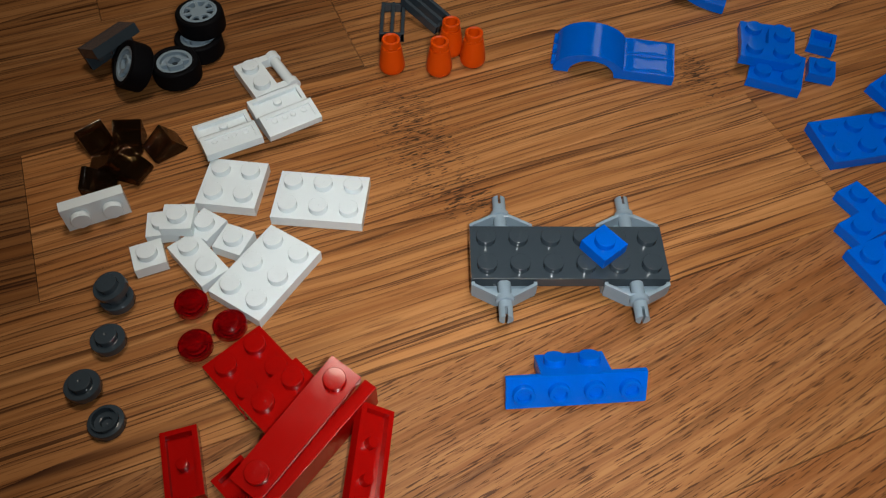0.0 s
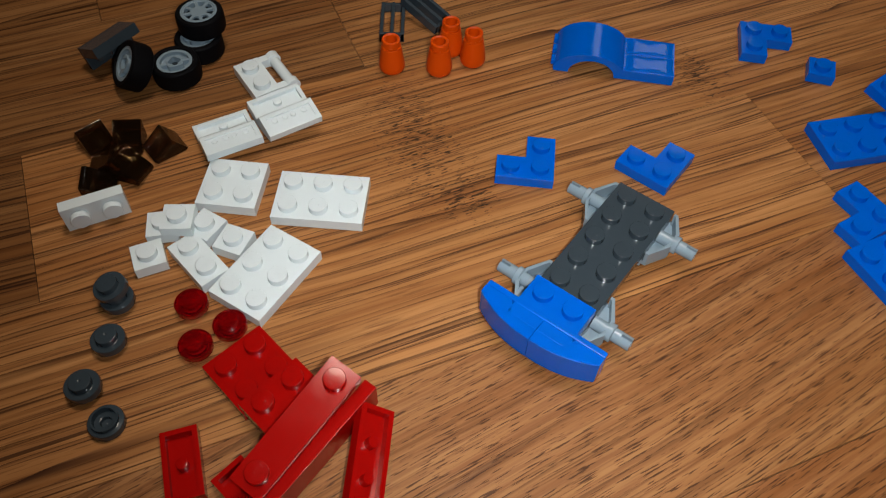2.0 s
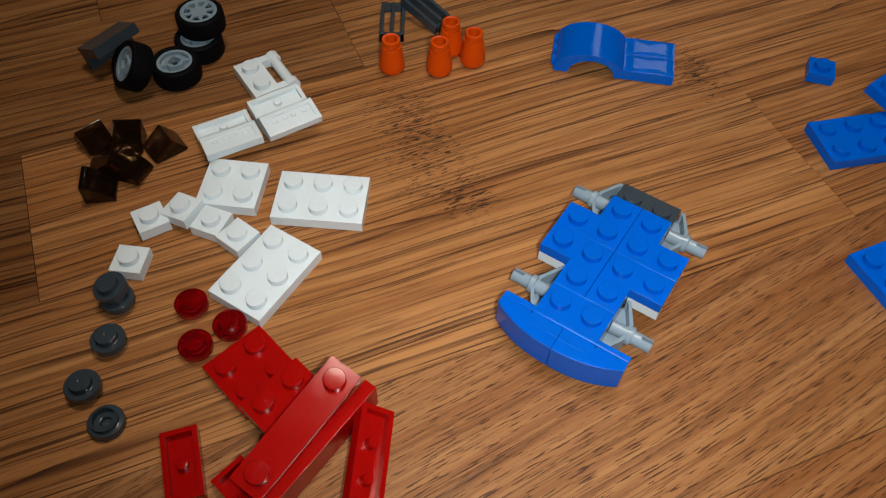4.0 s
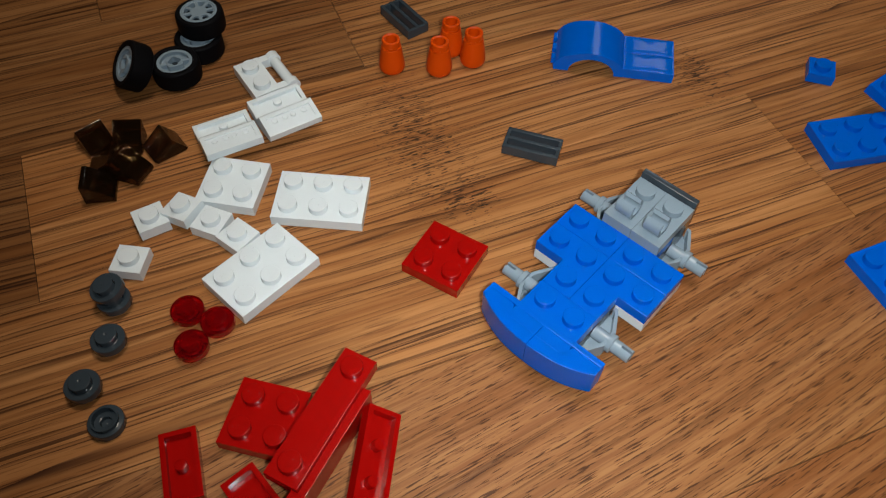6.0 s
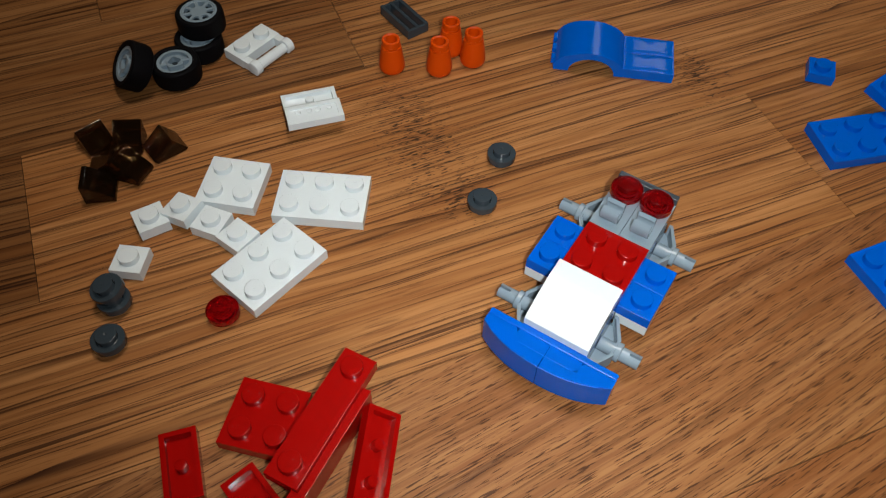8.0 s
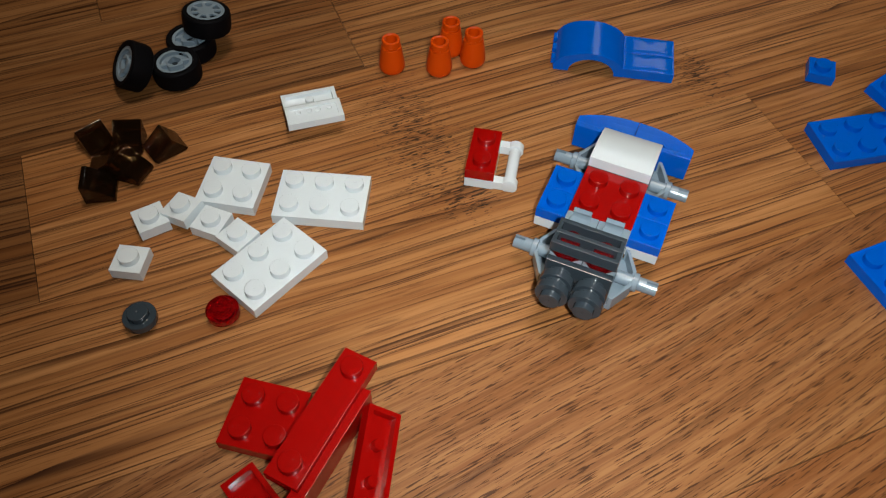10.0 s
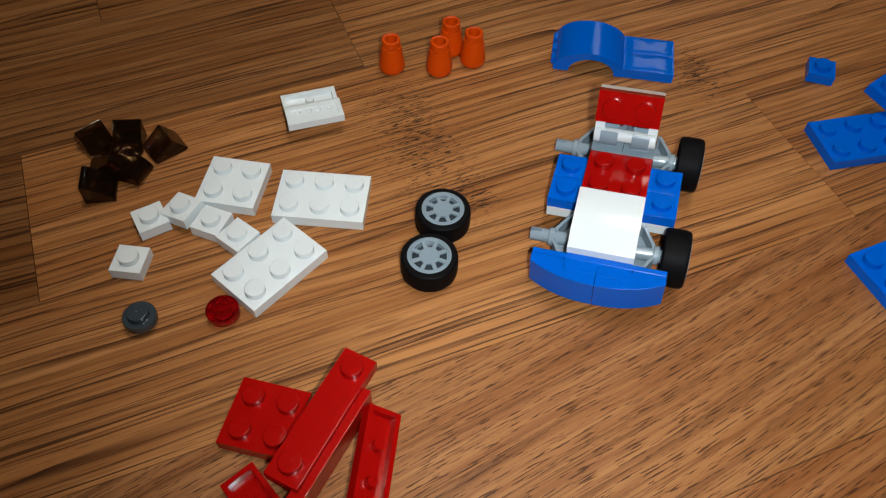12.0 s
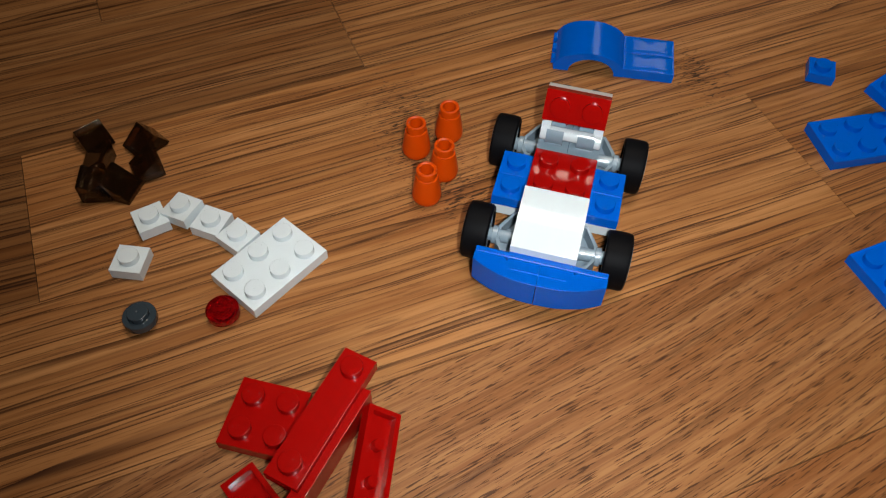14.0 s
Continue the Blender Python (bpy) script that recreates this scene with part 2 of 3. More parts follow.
def curved_slope(name, width, mat, label, group=""):
    """Two studs long; the high end is at +x, with a recess of one plate under it."""
    ob = thing(name, label, "toy slope", group)
    w = width * 4 - 0.05

    def make():
        top = [(8 - i * 16 / 24, 6.4 - 4.1 * (i / 24) ** 2.4) for i in range(25)]
        pts = [(-7.95, 0), (-0.9, 0), (-0.4, 0.25), (1.0, 3.0), (1.5, 3.2), (7.95, 3.2)] + [(min(7.95, max(-7.95, a)), b) for a, b in top]
        bm = prism(pts, -w, w, "y")
        sharp = [e for e in bm.edges if len(e.link_faces) == 2 and e.calc_face_angle() > 0.5]
        bevel(bm, 0.14, 2, sharp)
        for f in [f for f in bm.faces if f.normal.z < -0.99 and f.calc_area() > 12]:
            ledge = f.calc_center_median().z > 1
            bmesh.ops.inset_individual(bm, faces=[f], thickness=1.5 if ledge else 1.7)
            up = bmesh.ops.extrude_discrete_faces(bm, faces=[f])["faces"]
            bmesh.ops.translate(bm, vec=(0, 0, 1.3 if ledge else 0.45), verts=up[0].verts)
        return finish("body", bm, mat, 25)
    part("body", shared(("slope", width, mat.name), make), ob)
    if width == 2:
        part("underside_post", tube_mesh(mat, 1.2), ob, at(4.7, 0, 3.2))
        for y in (-4.4, -1.2, 1.2, 4.4):
            part("underside_post", tube_mesh(mat, 0.8), ob, at(-3.4, y, 0.05))
    return ob


def round_plate(name, mat, label, group=""):
    ob = thing(name, label, "toy plate", group)

    def make():
        prof = [(0, 2.9), (0.4, 2.7), (1.2, 2.7), (1.3, 1.75), (1.5, 1.6), (2.5, 1.6), (2.6, 0.0), (3.0, 0.0), (3.0, 1.0), (3.85, 1.15), (4.0, 1.35), (4.0, 3.0), (3.88, 3.2), (0, 3.2)]
        return finish("body", lathe(prof, 36), mat)
    part("body", shared(("round", mat.name), make), ob)

    def ringed_stud():
        prof = [(2.53, 0.05), (2.47, 0.07), (2.45, 0.14), (2.45, 1.5), (2.4, 1.64), (2.28, 1.7), (0.45, 1.7), (0.35, 1.6), (0, 1.58)]
        return finish("stud", lathe(prof, 36), mat, 50)
    if mat is CLEAR_RED:
        part("stud", stud_mesh(mat), ob, at(0, 0, 3.19))
    else:
        part("stud", shared(("ringed_stud", mat.name), ringed_stud), ob, at(0, 0, 3.15))
    return ob


def cone():
    ob = thing("orange_cone", "small orange plastic cone with a hollow top, on the floor", "toy cone", "orange cones")

    def make():
        prof = [(0, 0.3), (2.4, 0.3), (2.6, 0), (3.1, 0.1), (3.5, 0.4), (3.8, 0.95), (3.95, 1.7), (3.95, 2.4), (3.7, 4.4), (3.05, 8.6), (2.95, 8.9), (2.6, 9.1), (2.55, 9.5),
                (2.75, 9.7), (2.75, 11.2), (2.6, 11.5), (2.35, 11.55), (1.85, 11.4), (1.75, 11.1), (1.7, 6), (0, 6)]
        return finish("body", lathe(prof, 40), ORANGE, 26)
    part("body", shared("cone", make), ob)
    return ob


def wheel(label):
    """Axis z, the spoked face up; its middle is the origin."""
    ob = thing("wheel", label, "toy wheel", "kart wheels")

    def tyre():
        prof = [(5.2, -2.7), (5.5, -3.1), (6.6, -3.1), (7.05, -2.7), (7.2, -1.8), (7.22, 0), (7.2, 1.8), (7.05, 2.7), (6.6, 3.1), (5.5, 3.1), (5.2, 2.7)]
        return finish("tyre", lathe(prof, 48, True), RUBBER, 30)

    def rim():
        bits = [lathe([(4.3, -2.7), (5.25, -2.7), (5.25, 2.8), (5.5, 2.95), (5.5, 3.15), (5.35, 3.3), (4.85, 3.3), (4.7, 3.05), (4.4, 3.05), (4.3, 2.9)], 48, True),
                lathe([(0, 2.5), (2.4, 2.3), (2.5, 2.4), (2.55, 2.95), (2.45, 3.05), (0, 3.0)], 40)]
        for i in range(8):
            bits.append(moved(box(2.3, 4.5, -0.5, 0.5, 2.4, 3.0, 0.1), Matrix.Rotation(math.pi * (i + 0.5) / 4, 4, "Z")))
        return finish("rim", join(*bits), GREY)

    def socket():
        def loop(a, b, n=32):
            """A rounded square, or with b below zero a four-lobed hole."""
            return [(a * (1 + b * math.cos(4 * t)) * math.cos(t), a * (1 + b * math.cos(4 * t)) * math.sin(t)) for t in (2 * math.pi * k / n for k in range(n))]
        bm = bmesh.new()
        rings = [[bm.verts.new((x, y, h)) for x, y in loop(a, b)] for a, b, h in ((2.55, -0.11, -1.0), (2.55, -0.11, -2.75), (2.45, -0.11, -2.85), (1.75, 0.13, -2.85), (1.7, 0.13, -2.7), (1.7, 0.13, -1.0))]
        for a, b in zip(rings, rings[1:]):
            for k in range(len(a)):
                bm.faces.new((a[k], a[k - 1], b[k - 1], b[k]))
        dish = lathe([(2.2, -1.0), (3.2, -1.0), (4.35, -1.7), (4.4, -0.6), (2.2, -0.6)], 40, True)
        return finish("axle_socket", join(bm, dish, box(2.4, 4.6, -0.45, 0.45, -2.4, -0.8), box(-4.6, -2.4, -0.45, 0.45, -2.4, -0.8)), GREY, 40)
    part("tyre", shared("tyre", tyre), ob, None, "smooth black rubber tyre")
    r = part("rim", shared("rim", rim), ob, None, "light grey eight-slot rim")
    part("axle_socket", shared("socket", socket), r)
    # a dark disc added inside the grey rim, standing in for shade behind the slots
    part("slot_shade", shared("backing", lambda: finish("slot_shade", lathe([(0, -0.5), (4.35, -0.5), (4.35, 1.6), (0, 1.6)], 32), DARK)), r, None, "dark disc standing in for the shade inside the rim")
    return ob


def grille(label):
    ob = thing("grille_tile", label, "toy tile", "grille tiles")
    for name, key, args in (("end_bar", "grille_end", (6.9, 7.95, -3.9, 3.9, 0, 3.0)), ("slat", "grille_slat", (-7.95, 7.95, -0.58, 0.58, 0, 3.2))):
        def make(a=args, n=name):
            return finish(n, box(*a, 0.15), DARK, 60)
        me = shared(key, make)
        if name == "end_bar":
            part(name, me, ob)
            part(name, me, ob, at(0, 0, 0, 0, 0, 180))
        else:
            for y in (-3.3, 0, 3.3):
                part(name, me, ob, at(0, y, 0))
    return ob


def axle_plate():
    """A two by two plate with a wheel pin on each side; the pins lie along x."""
    ob = thing("axle_plate", "light grey axle plate with braced wheel pins under the kart", "toy axle", "kart axles")
    part("body", shared("axle_body", lambda: finish("body", hollow(box(-7.9, 7.9, -7.9, 7.9, 0, 3.15)), GREY)), ob)

    def brace():
        outer = [(8.25, -7.9), (9.2, -7.9), (12.4, -2.3), (12.4, 2.3), (9.2, 7.9), (8.25, 7.9)]
        inner = [(8.25, 7.0), (8.8, 7.0), (11.5, 1.9), (11.5, -1.9), (8.8, -7.0), (8.25, -7.0)]
        wall = prism(outer + inner, 1.8, 5.8)
        bevel(wall, 0.15, 2)
        web = prism([(7.8, -7.7), (9.1, -7.7), (12.2, -2.2), (12.2, 2.2), (9.1, 7.7), (7.8, 7.7)], 0.9, 2.2)
        return finish("brace", join(wall, web), GREY)

    def pin():
        turn = Matrix.Rotation(math.pi / 2, 4, "Y")
        bits = [moved(lathe([(0, 8.1), (1.65, 8.1), (1.65, 12.1), (2.3, 12.2), (2.35, 13.4), (2.2, 13.55), (1.72, 13.6), (1.72, 15.5), (0, 15.5)], 24), turn)]
        for s in (1, -1):
            half = [(0.32, -1.6)] + [(1.7 * math.cos(a), 1.7 * math.sin(a)) for a in (radians(-79 + 158 * i / 10) for i in range(11))] + [(0.32, 1.6)]
            b = prism(half, 15.4, 18.2)
            bits.append(moved(b, turn @ Matrix.Rotation(math.pi * (s < 0) + math.pi / 2, 4, "Z")))
        return finish("wheel_pin", join(*bits), GREY)
    for a in (0, 180):
        part("brace", shared("brace", brace), ob, at(0, 0, 0, 0, 0, a))
        part("wheel_pin", shared("pin", pin), ob, at(0, 0, 4.5, 0, 0, a))
    return ob


def front_bracket():
    """Wall along x; its inner lower edge is the origin, the top plate reaches back along y."""
    ob = thing("bracket", "blue angled bracket plate with four side studs", "toy bracket")

    def make():
        wall = box(-15.95, 15.95, -1.6, 0.0, 0, 8, 0.3)
        top = box(-7.95, 7.95, -0.3, 7.95, 4.8, 7.995, 0.05)
        return finish("body", join(wall, top), BLUE)
    part("body", make(), ob)
    for x in (-4, 4):
        part("stud", stud_mesh(BLUE), ob, at(x, 4, 8.0))
    for x in (-12, -4, 4, 12):
        part("side_stud", shared("open_stud", lambda: finish("side_stud", lathe([(2.53, 0.0), (2.475, 0.02), (2.45, 0.08), (2.45, 1.5), (2.42, 1.61), (2.35, 1.68), (2.26, 1.70), (1.65, 1.70), (1.55, 1.62), (1.45, 0.5), (0, 0.4)], 40), BLUE, 50)), ob, at(x, -1.6, 4, 90))
    return ob


def rear_bracket():
    ob = thing("bracket", "dark grey bracket plate with a raised back wall", "toy bracket")
    me = finish("body", join(box(-7.95, 7.95, -4, 4.0, 0, 3.2), box(-7.95, 7.95, 3.9, 5.6, 0, 8.4, 0.3)), DARK)
    part("body", me, ob)
    for x in (-4, 4):
        part("stud", stud_mesh(DARK), ob, at(x, 0, 3.2))
        part("side_stud", stud_mesh(DARK), ob, at(x, 5.6, 4, -90))
    return ob


def clip_plate():
    ob = thing("clip_plate", "light grey plate with one stud and an upright clip", "toy plate", "clip plates")
    part("body", shared("clip_body", lambda: finish("body", hollow(box(-3.95, 3.95, -7.95, 7.95, 0, 3.2)), GREY)), ob)
    part("stud", stud_mesh(GREY), ob, at(0, 4, 3.2))

    def clip():
        ang = [radians(122 + 296 * i / 14) for i in range(15)]
        pts = [(2.7 * math.cos(a), 2.7 * math.sin(a)) for a in ang] + [(1.65 * math.cos(a), 1.65 * math.sin(a)) for a in reversed(ang)]
        bm = moved(prism(pts, -2.2, 2.2), Matrix.Rotation(math.pi / 2, 4, "Z") @ Matrix.Rotation(0, 4, "Z"))
        bm = moved(bm, Matrix(((0, 0, 1, 0), (1, 0, 0, -4), (0, 1, 0, 5.8), (0, 0, 0, 1))) @ Matrix.Rotation(-math.pi / 2, 4, "Z"))
        foot = box(-2.2, 2.2, -5.6, -2.4, 3.0, 3.9, 0.1)
        return finish("clip", join(bm, foot), GREY)
    part("clip", shared("clip", clip), ob)
    return ob


def handle_plate():
    """One by two plate with a bar along its +y side."""
    ob = thing("handle_plate", "white plate with two studs and a round bar handle", "toy plate")
    part("body", finish("body", hollow(box(-7.95, 7.95, -3.95, 3.95, 0, 3.2)), WHITE), ob)
    for x in (-4, 4):
        part("stud", stud_mesh(WHITE), ob, at(x, 0, 3.2))
    turn = Matrix.Translation((0, 8.2, 1.6)) @ Matrix.Rotation(math.pi / 2, 4, "Y")
    bar = moved(lathe([(0, -7.9), (2.0, -7.9), (2.25, -7.7), (2.25, -5.6), (2.0, -5.4), (1.6, -5.4), (1.6, 5.4), (2.0, 5.4), (2.25, 5.6), (2.25, 7.7), (2.0, 7.9), (0, 7.9)], 28), turn)
    arms = [box(s * 6.65 - 1.2, s * 6.65 + 1.2, 3.8, 8.2, 0.2, 3.0) for s in (-1, 1)]
    part("handle", finish("handle", join(bar, *arms), WHITE), ob, None, "white round bar on two short arms")
    return ob


def pillow(x0, x1, y0, y1, top, n=10):
    """A tile whose glossy top is faintly crowned and sinks at its moulded rim."""
    bm = box(x0, x1, y0, y1, 0, top - 0.25, 0.2)
    grid = []
    for i in range(n + 1):
        row = []
        for j in range(n + 1):
            u, v = 2 * i / n - 1, 2 * j / n - 1
            x, y = x0 + 0.12 + (x1 - x0 - 0.24) * i / n, y0 + 0.12 + (y1 - y0 - 0.24) * j / n
            row.append(bm.verts.new((x, y, top - 0.3 + 0.3 * (1 - u ** 10) * (1 - v ** 10) + 0.07 * math.cos(3.6 * u + v) * math.cos(2.6 * v))))
        grid.append(row)
    for i in range(n):
        for j in range(n):
            bm.faces.new((grid[i][j], grid[i + 1][j], grid[i + 1][j + 1], grid[i][j + 1]))
    return bm


def mudguard():
    ob = thing("mudguard", "glossy blue mudguard with a wheel arch and flat tail", "toy mudguard")

    def arch():
        outer = [(-20.2, 0.0), (-20.5, 1.8)] + [(-9.5 + 11.0 * math.cos(a), 0.5 + 6.9 * math.sin(a)) for a in (radians(165 - 145 * i / 14) for i in range(15))] + [(0.9, 3.2), (0.9, 0)]
        inner = [(-8.7 + 7.0 * math.cos(a), 5.2 * math.sin(a)) for a in (radians(180 * i / 16) for i in range(17))]
        bm = prism(outer + inner, -7.95, 7.95, "y")
        bevel(bm, 0.25, 2, [e for e in bm.edges if len(e.link_faces) == 2 and e.calc_face_angle() > 0.6])
        return finish("arch", bm, BLUE, 32)
    part("arch", arch(), ob)
    part("flat_tail", finish("flat_tail", pillow(0.6, 16, -7.95, -0.03, 3.6), BLUE), ob)
    part("flat_tail", finish("flat_tail", pillow(0.6, 16, 0.03, 7.95, 3.6), BLUE), ob)
    for y in (-5, 0, 5):
        part("lug", shared("lug", lambda: finish("lug", box(-21.3, -20.0, -1.4, 1.4, 0.8, 2.6, 0.25), BLUE)), ob, at(0, y, 0))
    return ob


def cheese(label):
    ob = thing("wedge", label, "toy slope", "smoky wedges")

    def make():
        bm = prism([(-3.95, 0), (3.95, 0), (3.95, 6.4), (2.9, 6.4), (-3.95, 1.4)], -3.95, 3.95, "y")
        bevel(bm, 0.2, 2)
        return finish("body", hollow(bm, 1.0, 1.6), SMOKE)
    part("body", shared("cheese", make), ob)
    return ob


# ---- setting ----
def room():
    turn = pose(0, 0, 0, 0, 0, GRAIN)
    bm = bmesh.new()
    bmesh.ops.create_grid(bm, x_segments=1, y_segments=1, size=3050)
    floor = tagged(new("floor", finish("floor", bm, OAK)), "oak strip flooring in warm brown with dark pores", "floor", kind="structure")
    floor.matrix_world = Matrix.Translation((0, 0, -0.004)) @ turn
    # strips 51 mm wide; each row lists where its end joints lie along the grain
    rng = random.Random(5)
    known = {80: [-262, 155, 420], 131: [-49, 330], 182.5: [-190, 51.6, 300], 29: [-150, 290], -22: [60, 400], 234: [-20, 220], 285: [90, 330], -73: [-60, 250]}
    DARK_PLANKS = {(182.5, -190), (131, -700), (234, -20), (234, -700), (80, -700)}
    rows = [-73 - 51 * k for k in range(8, 0, -1)] + [-73, -22, 29, 80, 131, 182.5, 234, 285] + [285 + 51 * k for k in range(1, 8)]
    for k, low in enumerate(rows):
        high = rows[k + 1] if k + 1 < len(rows) else low + 51
        cuts = [-700] + known.get(low, sorted(rng.uniform(-500, 500) for _ in range(2))) + [800]
        for a, b in zip(cuts, cuts[1:]):
            me = finish("plank", box(a + 0.07, b - 0.07, low + 0.07, high - 0.07, -8, 0, 0.12), OAK_COARSE if low in (29, -22) else OAK_DARK if (low, a) in DARK_PLANKS else OAK)
            part("plank", me, floor, Matrix.Translation((0, 0, 0.004)))
    for name, args in (("wall_north", (-3000, 3000, 3000, 3100, -10, 2500)), ("wall_south", (-3000, 3000, -3100, -3000, -10, 2500)),
                       ("wall_east", (3000, 3100, -3100, 3100, -10, 2500)), ("wall_west", (-3100, -3000, -3100, 3100, -10, 2500)), ("ceiling", (-3100, 3100, -3100, 3100, 2500, 2600))):
        ob = tagged(new(name, finish(name, box(*args, 0), PAINT)), "plain painted " + name.split("_")[0], name.split("_")[0], kind="structure")
        ob.matrix_world = turn


room()

# ---- things ----
base_plate = plate("plate", 2, 6, DARK, "long dark grey plate, the kart's chassis")
axles = [axle_plate(), axle_plate()]
bumper_bracket = front_bracket()
spacers = [plate("small_plate", 1, 1, BLUE, "small square blue plate with one stud", "small blue plates") for _ in range(3)]
bumper_slopes = [curved_slope("curved_slope", 1, BLUE, "blue curved slope, half of the kart's bumper", "blue bumper slopes") for _ in range(2)]
corners = [corner_plate("blue L-shaped corner plate with three studs") for _ in range(4)]
back_bracket = rear_bracket()
clips = [clip_plate(), clip_plate()]
grilles = [grille("dark grey slotted grille tile"), grille("dark grey slotted grille tile")]
red_seat = plate("plate", 2, 2, RED, "square red plate with four studs")
red_back = plate("plate", 2, 1, RED, "short red plate, the face of the kart's backrest")
handle = handle_plate()
bonnet = curved_slope("curved_slope", 2, WHITE, "white curved slope, the kart's bonnet", "white curved slopes")
spare_slope = curved_slope("curved_slope", 2, WHITE, "white curved slope lying upside down", "white curved slopes")
wing_plates = [plate("plate", 1, 2, WHITE, "short white plate with two studs", "short white plates") for _ in range(2)]
big_white = [plate("plate", 3, 2, WHITE, "white plate with six studs lying flat on the floor", "white six-stud plates") for _ in range(2)]
square_white = plate("plate", 2, 2, WHITE, "square white plate with four studs on the floor")
small_white = [plate("small_plate", 1, 1, WHITE, "small square white plate with one stud", "small white plates") for _ in range(5)]
engine_rounds = [round_plate("round_plate", DARK, "dark grey round plate with one stud", "dark round plates") for _ in range(5)]
red_rounds = [round_plate("round_plate", CLEAR_RED, "clear red round plate with one stud", "clear red round plates") for _ in range(3)]
wheels = [wheel("grey spoked wheel with a smooth black tyre") for _ in range(4)]
cones = [cone() for _ in range(4)]
wedges = [cheese("smoky brown clear wedge in a small heap") for _ in range(6)]
guard = mudguard()
blue_wide = plate("plate", 4, 2, BLUE, "wide blue plate with two rows of studs", "loose blue plates")
blue_low = plate("plate", 4, 3, BLUE, "blue plate with rows of studs on the floor", "loose blue plates")
blue_lean = plate("plate", 4, 1, BLUE, "narrow blue plate leaning on a wide blue plate", "loose blue plates")
red_wide = plate("plate", 2, 2, RED, "square red plate with four studs in the red heap")
red_long = plate("plate", 4, 1, RED, "long red plate with a stud at each end", "long red plates", {(0, 0), (3, 0)})
red_side = plate("plate", 4, 1, RED, "long red bar lying on its edge", "long red plates", set(), True)
red_flip = plate("plate", 4, 1, RED, "long red plate lying upside down", "long red plates")
red_bit = plate("plate", 2, 1, RED, "short red plate lying upside down", "short red plates")

UP = 1.0
# the kart's poses: seconds, x, y, height, roll about its length, turn
KART = [
    (0.0, 30.63, 115.05, UP, 0, -88.0), (0.1, 32.04, 115.07, UP, 0, -88.1), (0.7, 35.14, 113.78, UP, 0, -80.4), (0.9, 32.99, 115.75, UP, 0, -80.2),
    (1.1, 32.42, 115.54, UP, 0, -75.7), (1.3, 32.87, 116.61, UP, 0, -83.3), (1.5, 38.40, 114.26, UP, 0, -36.1), (2.1, 39.15, 114.40, UP, 0, -36.8),
    (2.3, 40.36, 113.34, UP, 0, -32.3), (2.9, 42.28, 117.03, UP, 0, -29.2), (3.1, 42.24, 115.45, UP, 0, -29.5), (3.9, 41.3, 113.4, UP, 0, -32.0),
    (4.5, 40.2, 110.9, UP, 0, -34.5), (5.3, 39.11, 108.73, UP, 0, -36.3), (5.5, 39.30, 109.12, UP, 0, -36.4), (5.7, 41.26, 110.39, UP, 0, -41.5),
    (5.9, 39.86, 111.45, UP, 0, -40.8), (6.1, 39.30, 110.63, UP, 0, -45.2), (6.3, 36.47, 111.93, UP, 0, -38.6), (7.1, 35.29, 110.24, UP, 0, -33.5),
    (7.3, 35.00, 112.15, UP, 0, -35.3), (7.5, 37.79, 108.98, UP, 0, -31.2), (8.7, 39.0, 115.0, UP, 0, -95.0), (8.9, 40.75, 124.0, UP, 0, -160.0),
    (9.1, 40.75, 127.63, UP, 0, -202.1), (10.5, 44.28, 130.27, UP, 0, -15.2), (10.7, 41.68, 127.94, UP, 0, -13.2), (11.7, 45.43, 132.32, 1.9, -4, -11.1),
    (11.9, 44.2, 133.3, 2.0, -5, -15.0), (12.1, 42.05, 138.39, 2.2, -2, -12.5), (12.3, 29.11, 132.82, 2.3, 0, -13.5)]


def keyed(ob, states):
    """Holds each pose and jumps to the next within a tenth of a second, as the pieces were set by hand."""
    rows = [(0.0, states[0][1])]
    for (_, a), (t, b) in zip(states, states[1:]):
        qa, qb = a.to_quaternion(), b.to_quaternion()
        qb.make_compatible(qa)
        turn = math.degrees(qa.rotation_difference(qb).angle)
        steps = 1 if turn < 80 else 3
        for i in range(steps):
            f = i / steps
            q = qa.slerp(qb, f)
            rows.append((t - (steps - i) / 30, Matrix.LocRotScale(a.translation.lerp(b.translation, f), q, None)))
        rows.append((t, b))
    rows.append((14.0, states[-1][1]))
    walk(ob, rows)


def on_kart(local, start, end=99.0):
    """States that ride with the kart from start to end."""
    out, now = [], None
    for t, x, y, h, roll, turn in KART:
        m = at(x, y, h, 0, roll, turn) @ local
        if t <= start:
            now = m
        elif t < end:
            out.append((t, m))
    return [(start, now)] + out


def loose(*rows):
    """States of a piece off the kart: seconds and a pose."""
    return list(rows)


FAR = 420.0


